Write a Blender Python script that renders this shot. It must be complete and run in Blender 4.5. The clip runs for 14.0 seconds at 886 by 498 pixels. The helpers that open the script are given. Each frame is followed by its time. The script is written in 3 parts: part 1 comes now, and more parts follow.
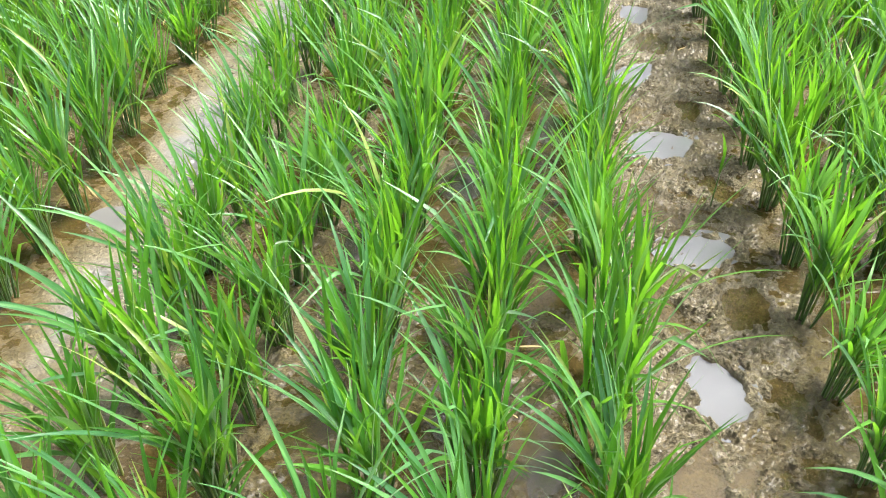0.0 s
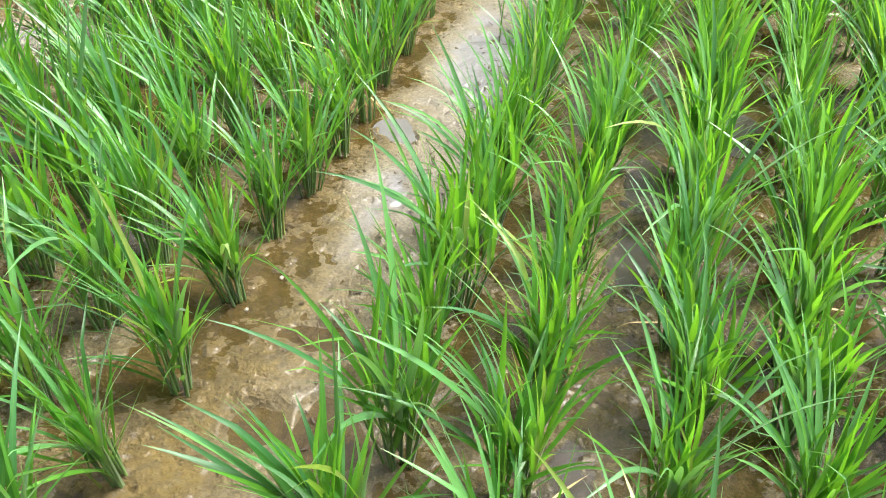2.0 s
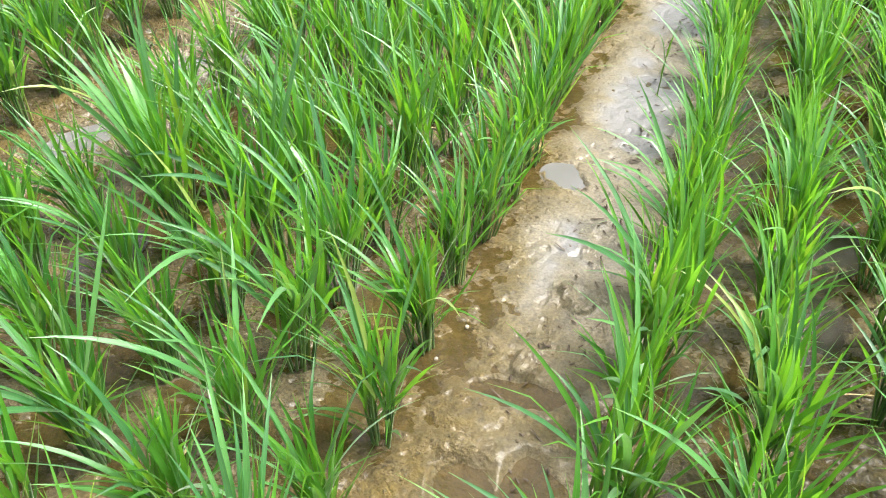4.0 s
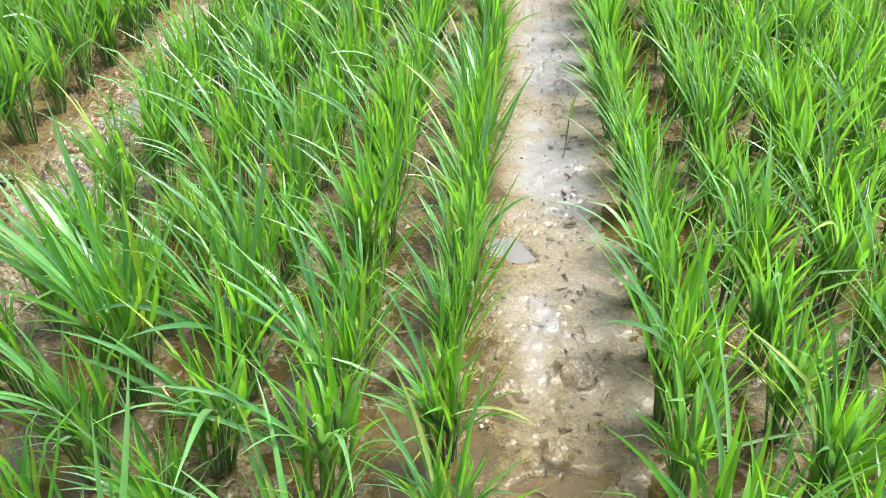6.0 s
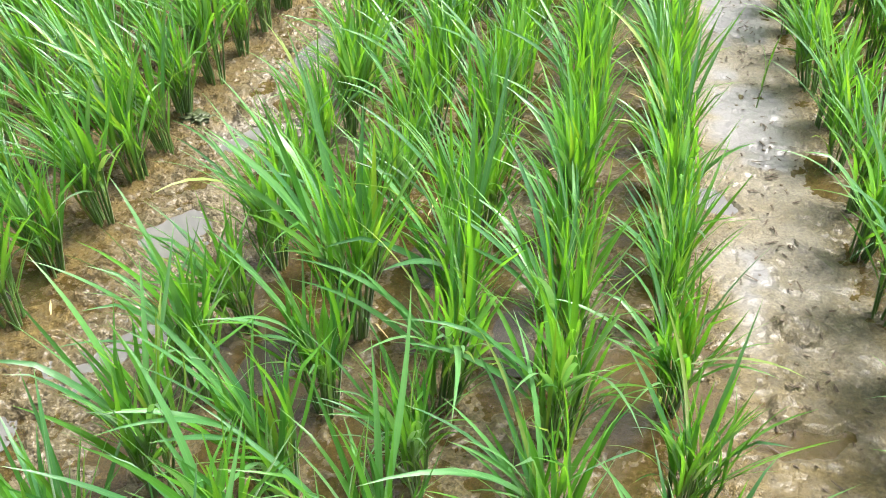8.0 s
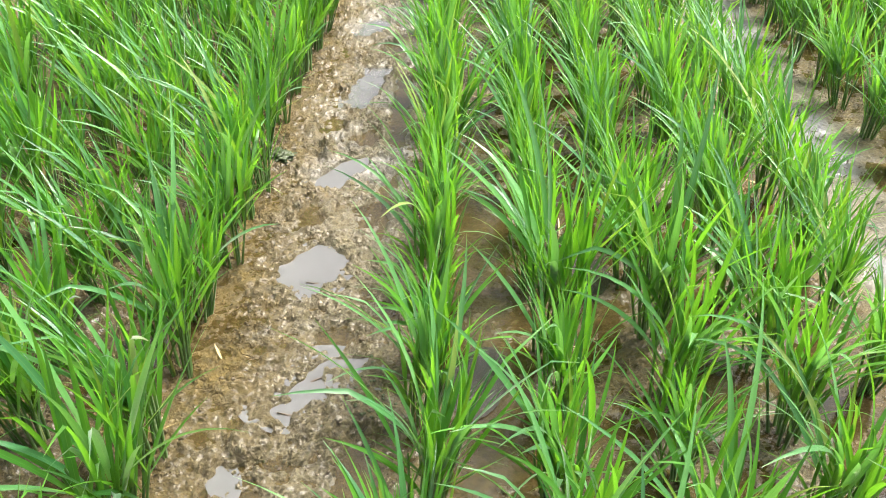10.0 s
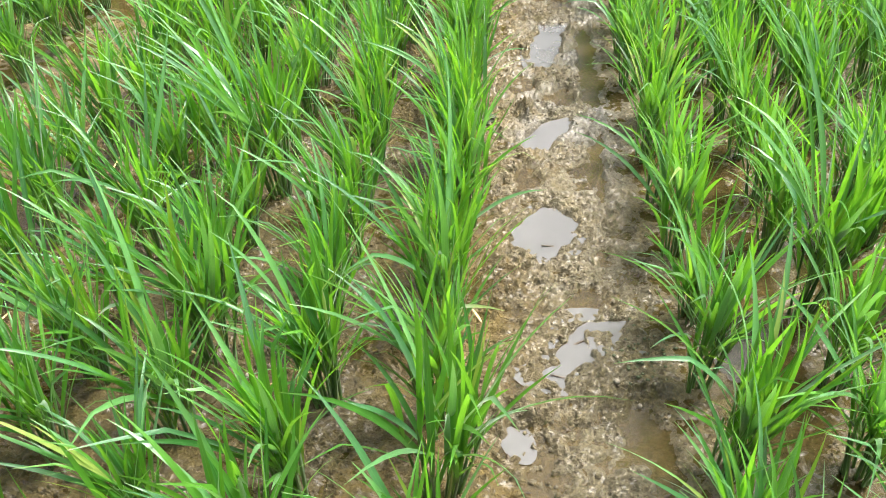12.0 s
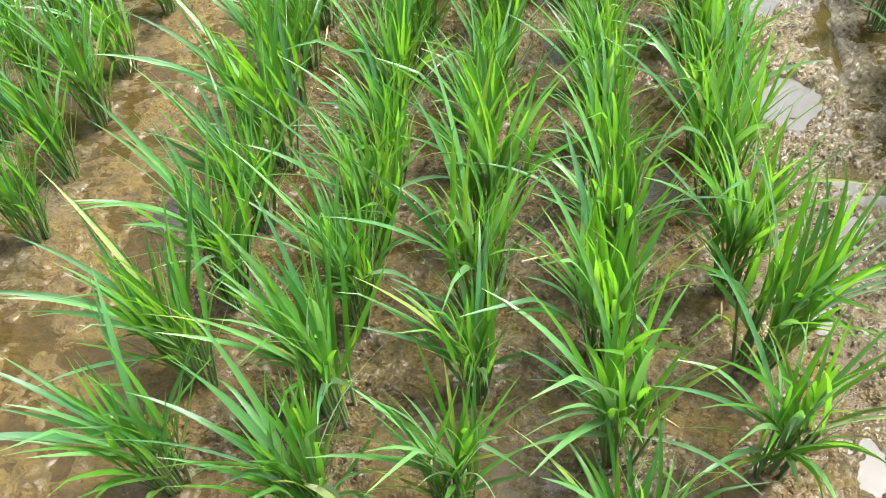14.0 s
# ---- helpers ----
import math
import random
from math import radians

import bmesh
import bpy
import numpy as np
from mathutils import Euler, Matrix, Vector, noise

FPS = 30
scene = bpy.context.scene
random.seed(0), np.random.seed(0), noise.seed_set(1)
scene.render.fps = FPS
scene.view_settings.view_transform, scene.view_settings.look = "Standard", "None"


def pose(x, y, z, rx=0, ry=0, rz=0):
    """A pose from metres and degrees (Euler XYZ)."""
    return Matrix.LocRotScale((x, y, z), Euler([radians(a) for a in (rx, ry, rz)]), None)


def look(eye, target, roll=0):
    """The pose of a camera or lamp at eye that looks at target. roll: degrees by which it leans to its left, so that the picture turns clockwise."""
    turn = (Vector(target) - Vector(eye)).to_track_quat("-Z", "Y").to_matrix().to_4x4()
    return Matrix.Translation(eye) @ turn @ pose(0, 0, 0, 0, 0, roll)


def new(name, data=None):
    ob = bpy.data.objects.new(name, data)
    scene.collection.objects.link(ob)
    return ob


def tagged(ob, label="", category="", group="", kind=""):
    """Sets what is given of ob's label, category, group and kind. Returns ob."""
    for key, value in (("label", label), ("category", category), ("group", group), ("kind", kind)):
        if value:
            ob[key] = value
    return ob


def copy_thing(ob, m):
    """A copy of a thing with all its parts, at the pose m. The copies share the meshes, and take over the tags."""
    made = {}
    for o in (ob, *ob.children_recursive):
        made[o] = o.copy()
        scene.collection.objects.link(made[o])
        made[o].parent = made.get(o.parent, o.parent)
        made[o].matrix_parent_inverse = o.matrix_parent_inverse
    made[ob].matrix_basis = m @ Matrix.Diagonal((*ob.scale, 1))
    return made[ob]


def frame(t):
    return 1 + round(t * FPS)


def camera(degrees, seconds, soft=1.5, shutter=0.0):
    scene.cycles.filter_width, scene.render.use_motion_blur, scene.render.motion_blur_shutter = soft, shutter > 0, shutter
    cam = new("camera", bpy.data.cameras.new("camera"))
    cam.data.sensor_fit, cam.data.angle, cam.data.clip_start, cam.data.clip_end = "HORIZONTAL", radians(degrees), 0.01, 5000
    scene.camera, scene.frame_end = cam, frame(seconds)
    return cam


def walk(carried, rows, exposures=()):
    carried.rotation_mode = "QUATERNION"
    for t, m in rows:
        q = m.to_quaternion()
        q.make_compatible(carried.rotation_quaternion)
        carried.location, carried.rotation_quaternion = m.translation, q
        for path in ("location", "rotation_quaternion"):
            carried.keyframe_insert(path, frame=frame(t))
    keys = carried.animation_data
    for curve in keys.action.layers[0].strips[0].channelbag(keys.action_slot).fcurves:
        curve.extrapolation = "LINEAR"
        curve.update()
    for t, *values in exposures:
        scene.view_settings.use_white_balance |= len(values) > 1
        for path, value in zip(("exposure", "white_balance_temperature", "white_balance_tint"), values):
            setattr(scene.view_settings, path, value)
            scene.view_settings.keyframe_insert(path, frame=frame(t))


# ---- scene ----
cam = camera(57.04, 14.0, soft=0.95)
# seconds, place in metres, turn in degrees
PATH = [
    (0.0, -0.000, 0.000, 1.320, 50.98, 0.67, 5.85),
    (0.5, -0.048, -0.057, 1.384, 48.26, -0.47, 7.19),
    (1.0, -0.230, -0.104, 1.365, 46.30, -1.71, 5.50),
    (1.5, -0.399, -0.147, 1.327, 46.70, -2.87, 9.95),
    (2.0, -0.422, -0.169, 1.294, 48.20, -0.85, 16.73),
    (2.5, -0.478, -0.199, 1.277, 48.95, -0.66, 22.66),
    (2.7, -0.509, -0.194, 1.275, 49.14, -0.71, 24.55),
    (4.8, -0.877, -0.222, 1.371, 49.91, -0.26, 15.02),
    (5.0, -0.916, -0.228, 1.366, 50.89, -0.86, 12.68),
    (5.5, -1.048, -0.193, 1.354, 52.83, -0.60, 8.17),
    (6.0, -1.147, -0.180, 1.349, 53.73, -0.78, 4.73),
    (6.5, -1.211, -0.173, 1.303, 51.98, 0.92, 5.41),
    (7.0, -1.225, -0.192, 1.283, 49.77, 2.91, 11.46),
    (7.2, -1.247, -0.196, 1.288, 50.12, 2.90, 12.05),
    (9.3, -1.883, -0.295, 1.333, 51.89, -1.19, 4.12),
    (9.5, -1.966, -0.315, 1.331, 53.06, -0.91, 1.84),
    (10.0, -2.129, -0.359, 1.275, 54.19, -0.94, 1.28),
    (10.5, -2.252, -0.374, 1.271, 55.09, -0.99, 3.52),
    (11.0, -2.358, -0.346, 1.278, 53.88, 0.63, 3.74),
    (11.5, -2.453, -0.351, 1.289, 52.63, 0.62, 4.22),
    (12.0, -2.581, -0.377, 1.316, 50.74, 1.87, 4.13),
    (12.5, -2.760, -0.412, 1.344, 49.71, 3.09, 4.30),
    (13.0, -2.872, -0.436, 1.337, 48.30, 1.62, 5.50),
    (13.5, -2.979, -0.434, 1.319, 46.29, 2.59, 7.02),
    (14.0, -3.105, -0.428, 1.348, 41.81, 3.29, 5.97),
]
walk(cam, [(t, pose(*p)) for t, *p in PATH])

# ---- light: bright hazy daylight, sun high and to the right ----
SUN_AZ = 64.0      # degrees from +y towards +x
SUN_EL = 68.0
world = bpy.data.worlds.new("hazy_sky")
scene.world = world
world.use_nodes = True
wn = world.node_tree
sky = wn.nodes.new("ShaderNodeTexSky")
sky.sky_type = "NISHITA"
sky.sun_disc = False
sky.sun_elevation = radians(SUN_EL)
sky.sun_rotation = radians(SUN_AZ)
sky.air_density, sky.dust_density, sky.ozone_density = 1.0, 10.0, 1.0
wn.nodes["Background"].inputs["Strength"].default_value = 0.13
haze = wn.nodes.new("ShaderNodeHueSaturation")     # thin white cloud takes the blue out
haze.inputs["Saturation"].default_value = 0.6
wn.links.new(sky.outputs[0], haze.inputs["Color"])
wn.links.new(haze.outputs[0], wn.nodes["Background"].inputs["Color"])
sun_data = bpy.data.lights.new("sun", "SUN")
sun_data.energy, sun_data.angle, sun_data.color = 3.9, radians(13.0), (1.0, 0.96, 0.89)
to_sun = Vector((math.sin(radians(SUN_AZ)) * math.cos(radians(SUN_EL)), math.cos(radians(SUN_AZ)) * math.cos(radians(SUN_EL)), math.sin(radians(SUN_EL))))
sun = new("sun", sun_data)
sun.matrix_world = look(to_sun * 20, (0, 0, 0))
scene.view_settings.exposure = 1.35


# ---- materials ----
class Nodes:
    """A short hand for building a node tree."""

    def __init__(self, name):
        self.mat = bpy.data.materials.new(name)
        self.mat.use_nodes = True
        self.tree = self.mat.node_tree
        self.tree.nodes.clear()
        self.out = self.tree.nodes.new("ShaderNodeOutputMaterial")

    def add(self, kind, **values):
        n = self.tree.nodes.new("ShaderNode" + kind)
        for key, v in values.items():
            socket = key.replace("_", " ")
            if socket in n.inputs:
                self.set(n.inputs[socket], v)
        return n

    def set(self, socket, v):
        if isinstance(v, bpy.types.NodeSocket):
            self.tree.links.new(v, socket)
        else:
            socket.default_value = v

    def noise(self, scale, detail=4.0, rough=0.55, vector=None, distortion=0.0):
        n = self.add("TexNoise", Scale=scale, Detail=detail, Roughness=rough, Distortion=distortion)
        self.set(n.inputs["Vector"], vector if vector is not None else self.place())
        return n.outputs["Fac"]

    def place(self):
        return self.add("NewGeometry").outputs["Position"]

    def ramp(self, fac, *stops):
        n = self.add("ValToRGB")
        el = n.color_ramp.elements
        while len(el) < len(stops):
            el.new(0.5)
        for e, (p, c) in zip(el, stops):
            e.position = p
            e.color = (*c, 1) if isinstance(c, tuple) else (c, c, c, 1)
        self.set(n.inputs[0], fac)
        return n.outputs[0]

    def mix(self, fac, a, b, how="MIX"):
        n = self.tree.nodes.new("ShaderNodeMix")
        n.data_type, n.blend_type = "RGBA", how
        self.set(n.inputs[0], fac)
        self.set(n.inputs[6], a if not isinstance(a, tuple) else (*a, 1))
        self.set(n.inputs[7], b if not isinstance(b, tuple) else (*b, 1))
        return n.outputs[2]

    def math(self, op, a, b=0.0):
        n = self.tree.nodes.new("ShaderNodeMath")
        n.operation = op
        self.set(n.inputs[0], a)
        self.set(n.inputs[1], b)
        return n.outputs[0]

    def bump(self, height, strength, distance):
        n = self.add("Bump", Strength=strength, Distance=distance)
        self.set(n.inputs["Height"], height)
        return n.outputs["Normal"]

    def end(self, shader):
        self.tree.links.new(shader, self.out.inputs["Surface"])
        return self.mat


def leaf_material(name, dark, light, glow, thin, hairs=0.12):
    m = Nodes(name)
    uv = m.add("UVMap").outputs["UV"]
    split = m.add("SeparateXYZ", Vector=uv)
    across, along = split.outputs["X"], split.outputs["Y"]
    info = m.add("ObjectInfo").outputs["Random"]
    island = m.add("NewGeometry").outputs["Random Per Island"]
    rnd = m.math("FRACT", m.math("ADD", m.math("MULTIPLY", island, 1.0), info))
    col = m.mix(m.ramp(rnd, (0.12, 0.0), (0.9, 1.0)), dark, light)
    # a yellowish leaf here and there
    old = m.math("GREATER_THAN", rnd, 0.95)
    col = m.mix(m.math("MULTIPLY", old, 0.55), col, (0.34, 0.33, 0.05))
    # pale sheath end, faint straw tip
    col = m.mix(m.ramp(along, (0.0, 0.4), (0.25, 0.0), (0.9, 0.0), (1.0, 0.35)), col, (0.28, 0.36, 0.09))
    # veins and midrib
    rib = m.ramp(m.math("ABSOLUTE", m.math("SUBTRACT", across, 0.5)), (0.0, 1.0), (0.05, 0.0))
    col = m.mix(m.math("MULTIPLY", rib, 0.35), col, (0.3, 0.45, 0.14))
    veins = m.add("TexWave", Scale=9.0, Distortion=0.0)
    m.set(veins.inputs["Vector"], m.add("CombineXYZ", X=across).outputs[0])
    mottle = m.noise(60.0, 3.0)
    col = m.mix(m.math("MULTIPLY", m.math("SUBTRACT", mottle, 0.4), 0.5), col, dark)
    nor = m.bump(veins.outputs["Fac"], 0.25, 0.0006)
    p = m.add("BsdfPrincipled", Base_Color=col, Roughness=0.37, Normal=nor)
    p.inputs["Specular IOR Level"].default_value = 1.0
    p.inputs["Sheen Weight"].default_value = hairs
    p.inputs["Sheen Roughness"].default_value = 0.4
    p.inputs["Coat Weight"].default_value = 0.35
    p.inputs["Coat Roughness"].default_value = 0.30
    t = m.add("BsdfTranslucent", Color=m.mix(0.5, col, glow, "MIX"))
    mx = m.add("MixShader", Fac=thin)
    m.tree.links.new(p.outputs[0], mx.inputs[1])
    m.tree.links.new(t.outputs[0], mx.inputs[2])
    return m.end(mx.outputs[0])


LEAF = leaf_material("rice_leaf", (0.012, 0.100, 0.018), (0.106, 0.340, 0.030), (0.28, 0.64, 0.010), 0.50)
# outer leaves: sky sheen mixed into a paler, bluer base green
BROAD = leaf_material("rice_outer_leaf", (0.028, 0.142, 0.046), (0.118, 0.335, 0.085), (0.23, 0.54, 0.03), 0.36, 0.34)
STEM = leaf_material("rice_stem", (0.035, 0.125, 0.02), (0.12, 0.26, 0.045), (0.25, 0.45, 0.05), 0.25)


def mud_material():
    m = Nodes("wet_mud")
    at = m.add("Attribute")
    at.attribute_name = "silt"
    tone = m.add("SeparateColor", Color=at.outputs["Color"])
    rust, grey, rough, glaze = tone.outputs[0], tone.outputs[1], tone.outputs[2], at.outputs["Alpha"]
    big = m.noise(3.5, 5.0)
    mid = m.noise(22.0, 6.0, 0.6, None, 0.6)
    fine = m.noise(150.0, 5.0, 0.65)
    grit = m.noise(520.0, 3.0, 0.6)
    brown = m.mix(m.ramp(m.math("ADD", m.math("MULTIPLY", mid, 0.45), m.math("MULTIPLY", fine, 0.55)), (0.40, 0.0), (0.60, 1.0)), (0.026, 0.0185, 0.0045), (0.155, 0.120, 0.034))
    ashy = m.mix(m.ramp(fine, (0.38, 0.0), (0.62, 1.0)), (0.115, 0.101, 0.063), (0.38, 0.340, 0.230))
    # glazed mud: grey silt with the sky's bluish sheen put into its base colour
    ashy = m.mix(glaze, ashy, m.mix(m.ramp(fine, (0.3, 0.0), (0.65, 1.0)), (0.085, 0.085, 0.090), (0.170, 0.171, 0.180)))
    col = m.mix(m.math("MULTIPLY", grey, m.math("MAXIMUM", glaze, m.ramp(big, (0.3, 0.45), (0.65, 1.0)))), brown, ashy)
    iron = m.mix(m.math("ADD", m.math("MULTIPLY", mid, 0.5), m.math("MULTIPLY", fine, 0.5)), (0.060, 0.042, 0.009), (0.225, 0.156, 0.036))
    col = m.mix(m.math("MULTIPLY", m.math("MULTIPLY", rust, m.math("SUBTRACT", 1.0, m.math("MULTIPLY", glaze, 0.85))), m.ramp(mid, (0.32, 0.35), (0.52, 1.0))), col, iron)
    crumb = m.add("TexVoronoi", Scale=95.0, Randomness=1.0)
    m.set(crumb.inputs["Vector"], m.place())
    lumps = m.add("TexVoronoi", Scale=34.0, Randomness=1.0)
    m.set(lumps.inputs["Vector"], m.place())
    loose = m.ramp(m.noise(11.0, 4.0, 0.6), (0.46, 0.0), (0.62, 1.0))
    crumbs = m.math("ADD", m.math("MULTIPLY", m.math("SUBTRACT", 1.0, crumb.outputs["Distance"]), m.math("ADD", loose, 0.3)), m.math("MULTIPLY", m.math("SUBTRACT", 1.0, lumps.outputs["Distance"]), m.math("MULTIPLY", loose, 1.3)))
    h = m.math("ADD", m.math("MULTIPLY", mid, 0.5), m.math("ADD", m.math("MULTIPLY", fine, 0.6), m.math("ADD", m.math("MULTIPLY", grit, 0.15), m.math("MULTIPLY", crumbs, 0.34))))
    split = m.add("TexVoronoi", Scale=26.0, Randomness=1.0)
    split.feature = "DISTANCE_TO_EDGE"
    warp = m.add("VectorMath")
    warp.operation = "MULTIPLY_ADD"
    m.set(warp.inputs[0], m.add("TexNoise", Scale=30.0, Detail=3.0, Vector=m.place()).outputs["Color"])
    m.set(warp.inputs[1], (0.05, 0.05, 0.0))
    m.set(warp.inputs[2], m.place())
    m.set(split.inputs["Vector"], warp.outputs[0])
    shaded_groove = m.math("MULTIPLY", m.ramp(split.outputs["Distance"], (0.0, 1.0), (0.10, 0.0)), m.math("MULTIPLY", loose, m.math("MULTIPLY", rough, 0.9)))
    soaked = m.math("MULTIPLY", m.ramp(m.noise(38.0, 5.0, 0.62, None, 0.5), (0.50, 0.0), (0.57, 1.0)), m.math("SUBTRACT", 1.0, m.math("MULTIPLY", glaze, 0.75)))
    col = m.mix(m.math("MULTIPLY", soaked, m.math("SUBTRACT", 0.45, m.math("MULTIPLY", rough, 0.25))), col, m.mix(1.0, col, (0.42, 0.37, 0.27), "MULTIPLY"))
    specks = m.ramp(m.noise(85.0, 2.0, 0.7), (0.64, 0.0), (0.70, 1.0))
    # dark specks of mud, and the shade of grooves between crumbs put into the colour
    col = m.mix(m.math("MULTIPLY", m.math("MAXIMUM", m.math("MULTIPLY", specks, 0.8), m.math("MULTIPLY", shaded_groove, 0.6)), 0.5), col, (0.03, 0.022, 0.014))
    col = m.mix(m.math("MULTIPLY", m.ramp(grit, (0.35, 0.0), (0.75, 1.0)), m.math("SUBTRACT", 0.18, m.math("MULTIPLY", glaze, 0.16))), col, (0.26, 0.21, 0.12))
    rg = m.ramp(m.math("ADD", m.math("MULTIPLY", mid, 0.6), m.math("MULTIPLY", fine, 0.4)), (0.35, 0.40), (0.62, 0.62))
    h = m.math("SUBTRACT", h, m.math("MULTIPLY", shaded_groove, 0.25))
    n = m.add("Bump", Strength=1.0, Distance=0.020)
    m.set(n.inputs["Height"], m.math("MULTIPLY", h, m.math("SUBTRACT", m.math("ADD", m.math("MULTIPLY", rough, 0.3), 0.9), m.math("MULTIPLY", glaze, 0.92))))
    wet = m.ramp(m.math("ADD", m.noise(7.0, 5.0, 0.6, None, 0.8), m.math("MULTIPLY", grey, 0.12)), (0.42, 0.0), (0.58, 1.0))
    col = m.mix(m.math("MULTIPLY", wet, m.math("SUBTRACT", 0.6, m.math("MULTIPLY", glaze, 0.5))), col, m.mix(1.0, col, (0.60, 0.56, 0.48), "MULTIPLY"))
    film = m.bump(m.math("ADD", m.math("MULTIPLY", mid, 0.6), m.math("MULTIPLY", fine, 0.4)), 0.22, 0.008)
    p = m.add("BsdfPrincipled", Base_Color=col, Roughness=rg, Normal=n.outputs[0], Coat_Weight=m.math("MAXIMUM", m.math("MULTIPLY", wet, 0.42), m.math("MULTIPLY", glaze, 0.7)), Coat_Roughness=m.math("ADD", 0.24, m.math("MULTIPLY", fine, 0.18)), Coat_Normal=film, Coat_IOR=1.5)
    p.inputs["Specular IOR Level"].default_value = 0.5
    return m.end(p.outputs[0])


def water_material(name, veil_a, veil_b, share):
    m = Nodes(name)
    ripple = m.noise(28.0, 3.0)
    nor = m.bump(ripple, 0.12, 0.004)
    silt = m.noise(6.0, 4.0)
    veil = m.add("BsdfDiffuse", Color=m.mix(silt, veil_a, veil_b))
    clear = m.add("BsdfTransparent", Color=(0.76, 0.66, 0.42, 1))
    body = m.add("MixShader", Fac=share)
    m.tree.links.new(clear.outputs[0], body.inputs[1])
    m.tree.links.new(veil.outputs[0], body.inputs[2])
    gloss = m.add("BsdfGlossy", Roughness=0.13, Normal=nor)
    fres = m.add("Fresnel", IOR=1.5, Normal=nor)
    mx = m.add("MixShader", Fac=fres.outputs[0])
    m.tree.links.new(body.outputs[0], mx.inputs[1])
    m.tree.links.new(gloss.outputs[0], mx.inputs[2])
    return m.end(mx.outputs[0])


def plain_material(name, a, b, scale, rough):
    m = Nodes(name)
    col = m.mix(m.noise(scale, 4.0), a, b)
    p = m.add("BsdfPrincipled", Base_Color=col, Roughness=rough, Normal=m.bump(m.noise(scale * 3, 3.0), 0.4, 0.002))
    return m.end(p.outputs[0])


MUD = mud_material()
WATER = water_material("muddy_water", (0.046, 0.036, 0.013), (0.105, 0.086, 0.040), 0.32)
# three puddle waters: turbid veil with the bright sky's reflection put into its colour
MILKY_SKY = water_material("milky_water_sky", (0.125, 0.130, 0.142), (0.19, 0.202, 0.225), 0.7)
FILM = water_material("film_of_water", (0.055, 0.052, 0.044), (0.105, 0.104, 0.102), 0.42)
SILTY_SKY = water_material("silty_water_sky", (0.128, 0.128, 0.126), (0.190, 0.194, 0.198), 0.66)
CLOD = plain_material("mud_clod", (0.045, 0.032, 0.018), (0.13, 0.10, 0.062), 90.0, 0.6)
PEBBLE = plain_material("pebble_stone", (0.16, 0.135, 0.10), (0.36, 0.32, 0.26), 160.0, 0.5)
LITTER = plain_material("rotten_straw", (0.03, 0.022, 0.015), (0.09, 0.06, 0.035), 120.0, 0.6)
STRAW = plain_material("dry_straw", (0.36, 0.27, 0.12), (0.50, 0.40, 0.2), 60.0, 0.55)
ALGAE = plain_material("dark_algae", (0.02, 0.035, 0.012), (0.06, 0.075, 0.03), 70.0, 0.5)

# ---- plan of the field: planted rows along y, in blocks of five with walking lanes between ----
# x of the row, y of a hill in it, step from hill to hill
ROWS = [
    (1.64, 0.95, 0.215), (1.40, 1.05, 0.215), (1.16, 0.93, 0.21), (0.92, 1.02, 0.215), (0.685, 1.00, 0.219),
    (0.195, 1.01, 0.218), (-0.03, 0.90, 0.215), (-0.265, 0.86, 0.214), (-0.50, 0.83, 0.216), (-0.745, 0.68, 0.216),
    (-1.215, 0.68, 0.214), (-1.44, 1.00, 0.218), (-1.675, 0.87, 0.215), (-1.91, 0.82, 0.216), (-2.175, 0.79, 0.219),
    (-2.705, 0.70, 0.206), (-2.96, 0.50, 0.216), (-3.22, 0.61, 0.212), (-3.465, 0.545, 0.21), (-3.735, 0.60, 0.21),
    (-4.27, 0.96, 0.214), (-4.51, 0.90, 0.215), (-4.75, 1.0, 0.21), (-4.99, 0.93, 0.215), (-5.23, 1.0, 0.215),
]
# hills whose places are known, by row
HILLS = {
    -1.215: (0.25, 0.46, 0.68, 0.93, 1.15, 1.34, 1.53, 1.72, 1.91, 2.13, 2.38, 2.61),
    -0.745: (0.42, 0.64, 0.86, 1.05, 1.29, 1.50, 1.69, 1.89, 2.12, 2.35, 2.57),
    -2.705: (0.28, 0.49, 0.70, 0.92, 1.12, 1.33, 1.53, 1.68, 1.90, 2.13, 2.34, 2.55),
    0.685: (0.78, 1.00, 1.22, 1.44, 1.66, 1.89, 2.09, 2.31, 2.53),
    -4.27: (0.54, 0.75, 0.96, 1.18, 1.41, 1.70, 1.92, 2.13, 2.35, 2.56),
}
LANES = {"a": (0.195, 0.685), "b": (-1.19, -0.745), "c": (-2.705, -2.19), "d": (-4.27, -3.735)}
WATER_Z = -0.006
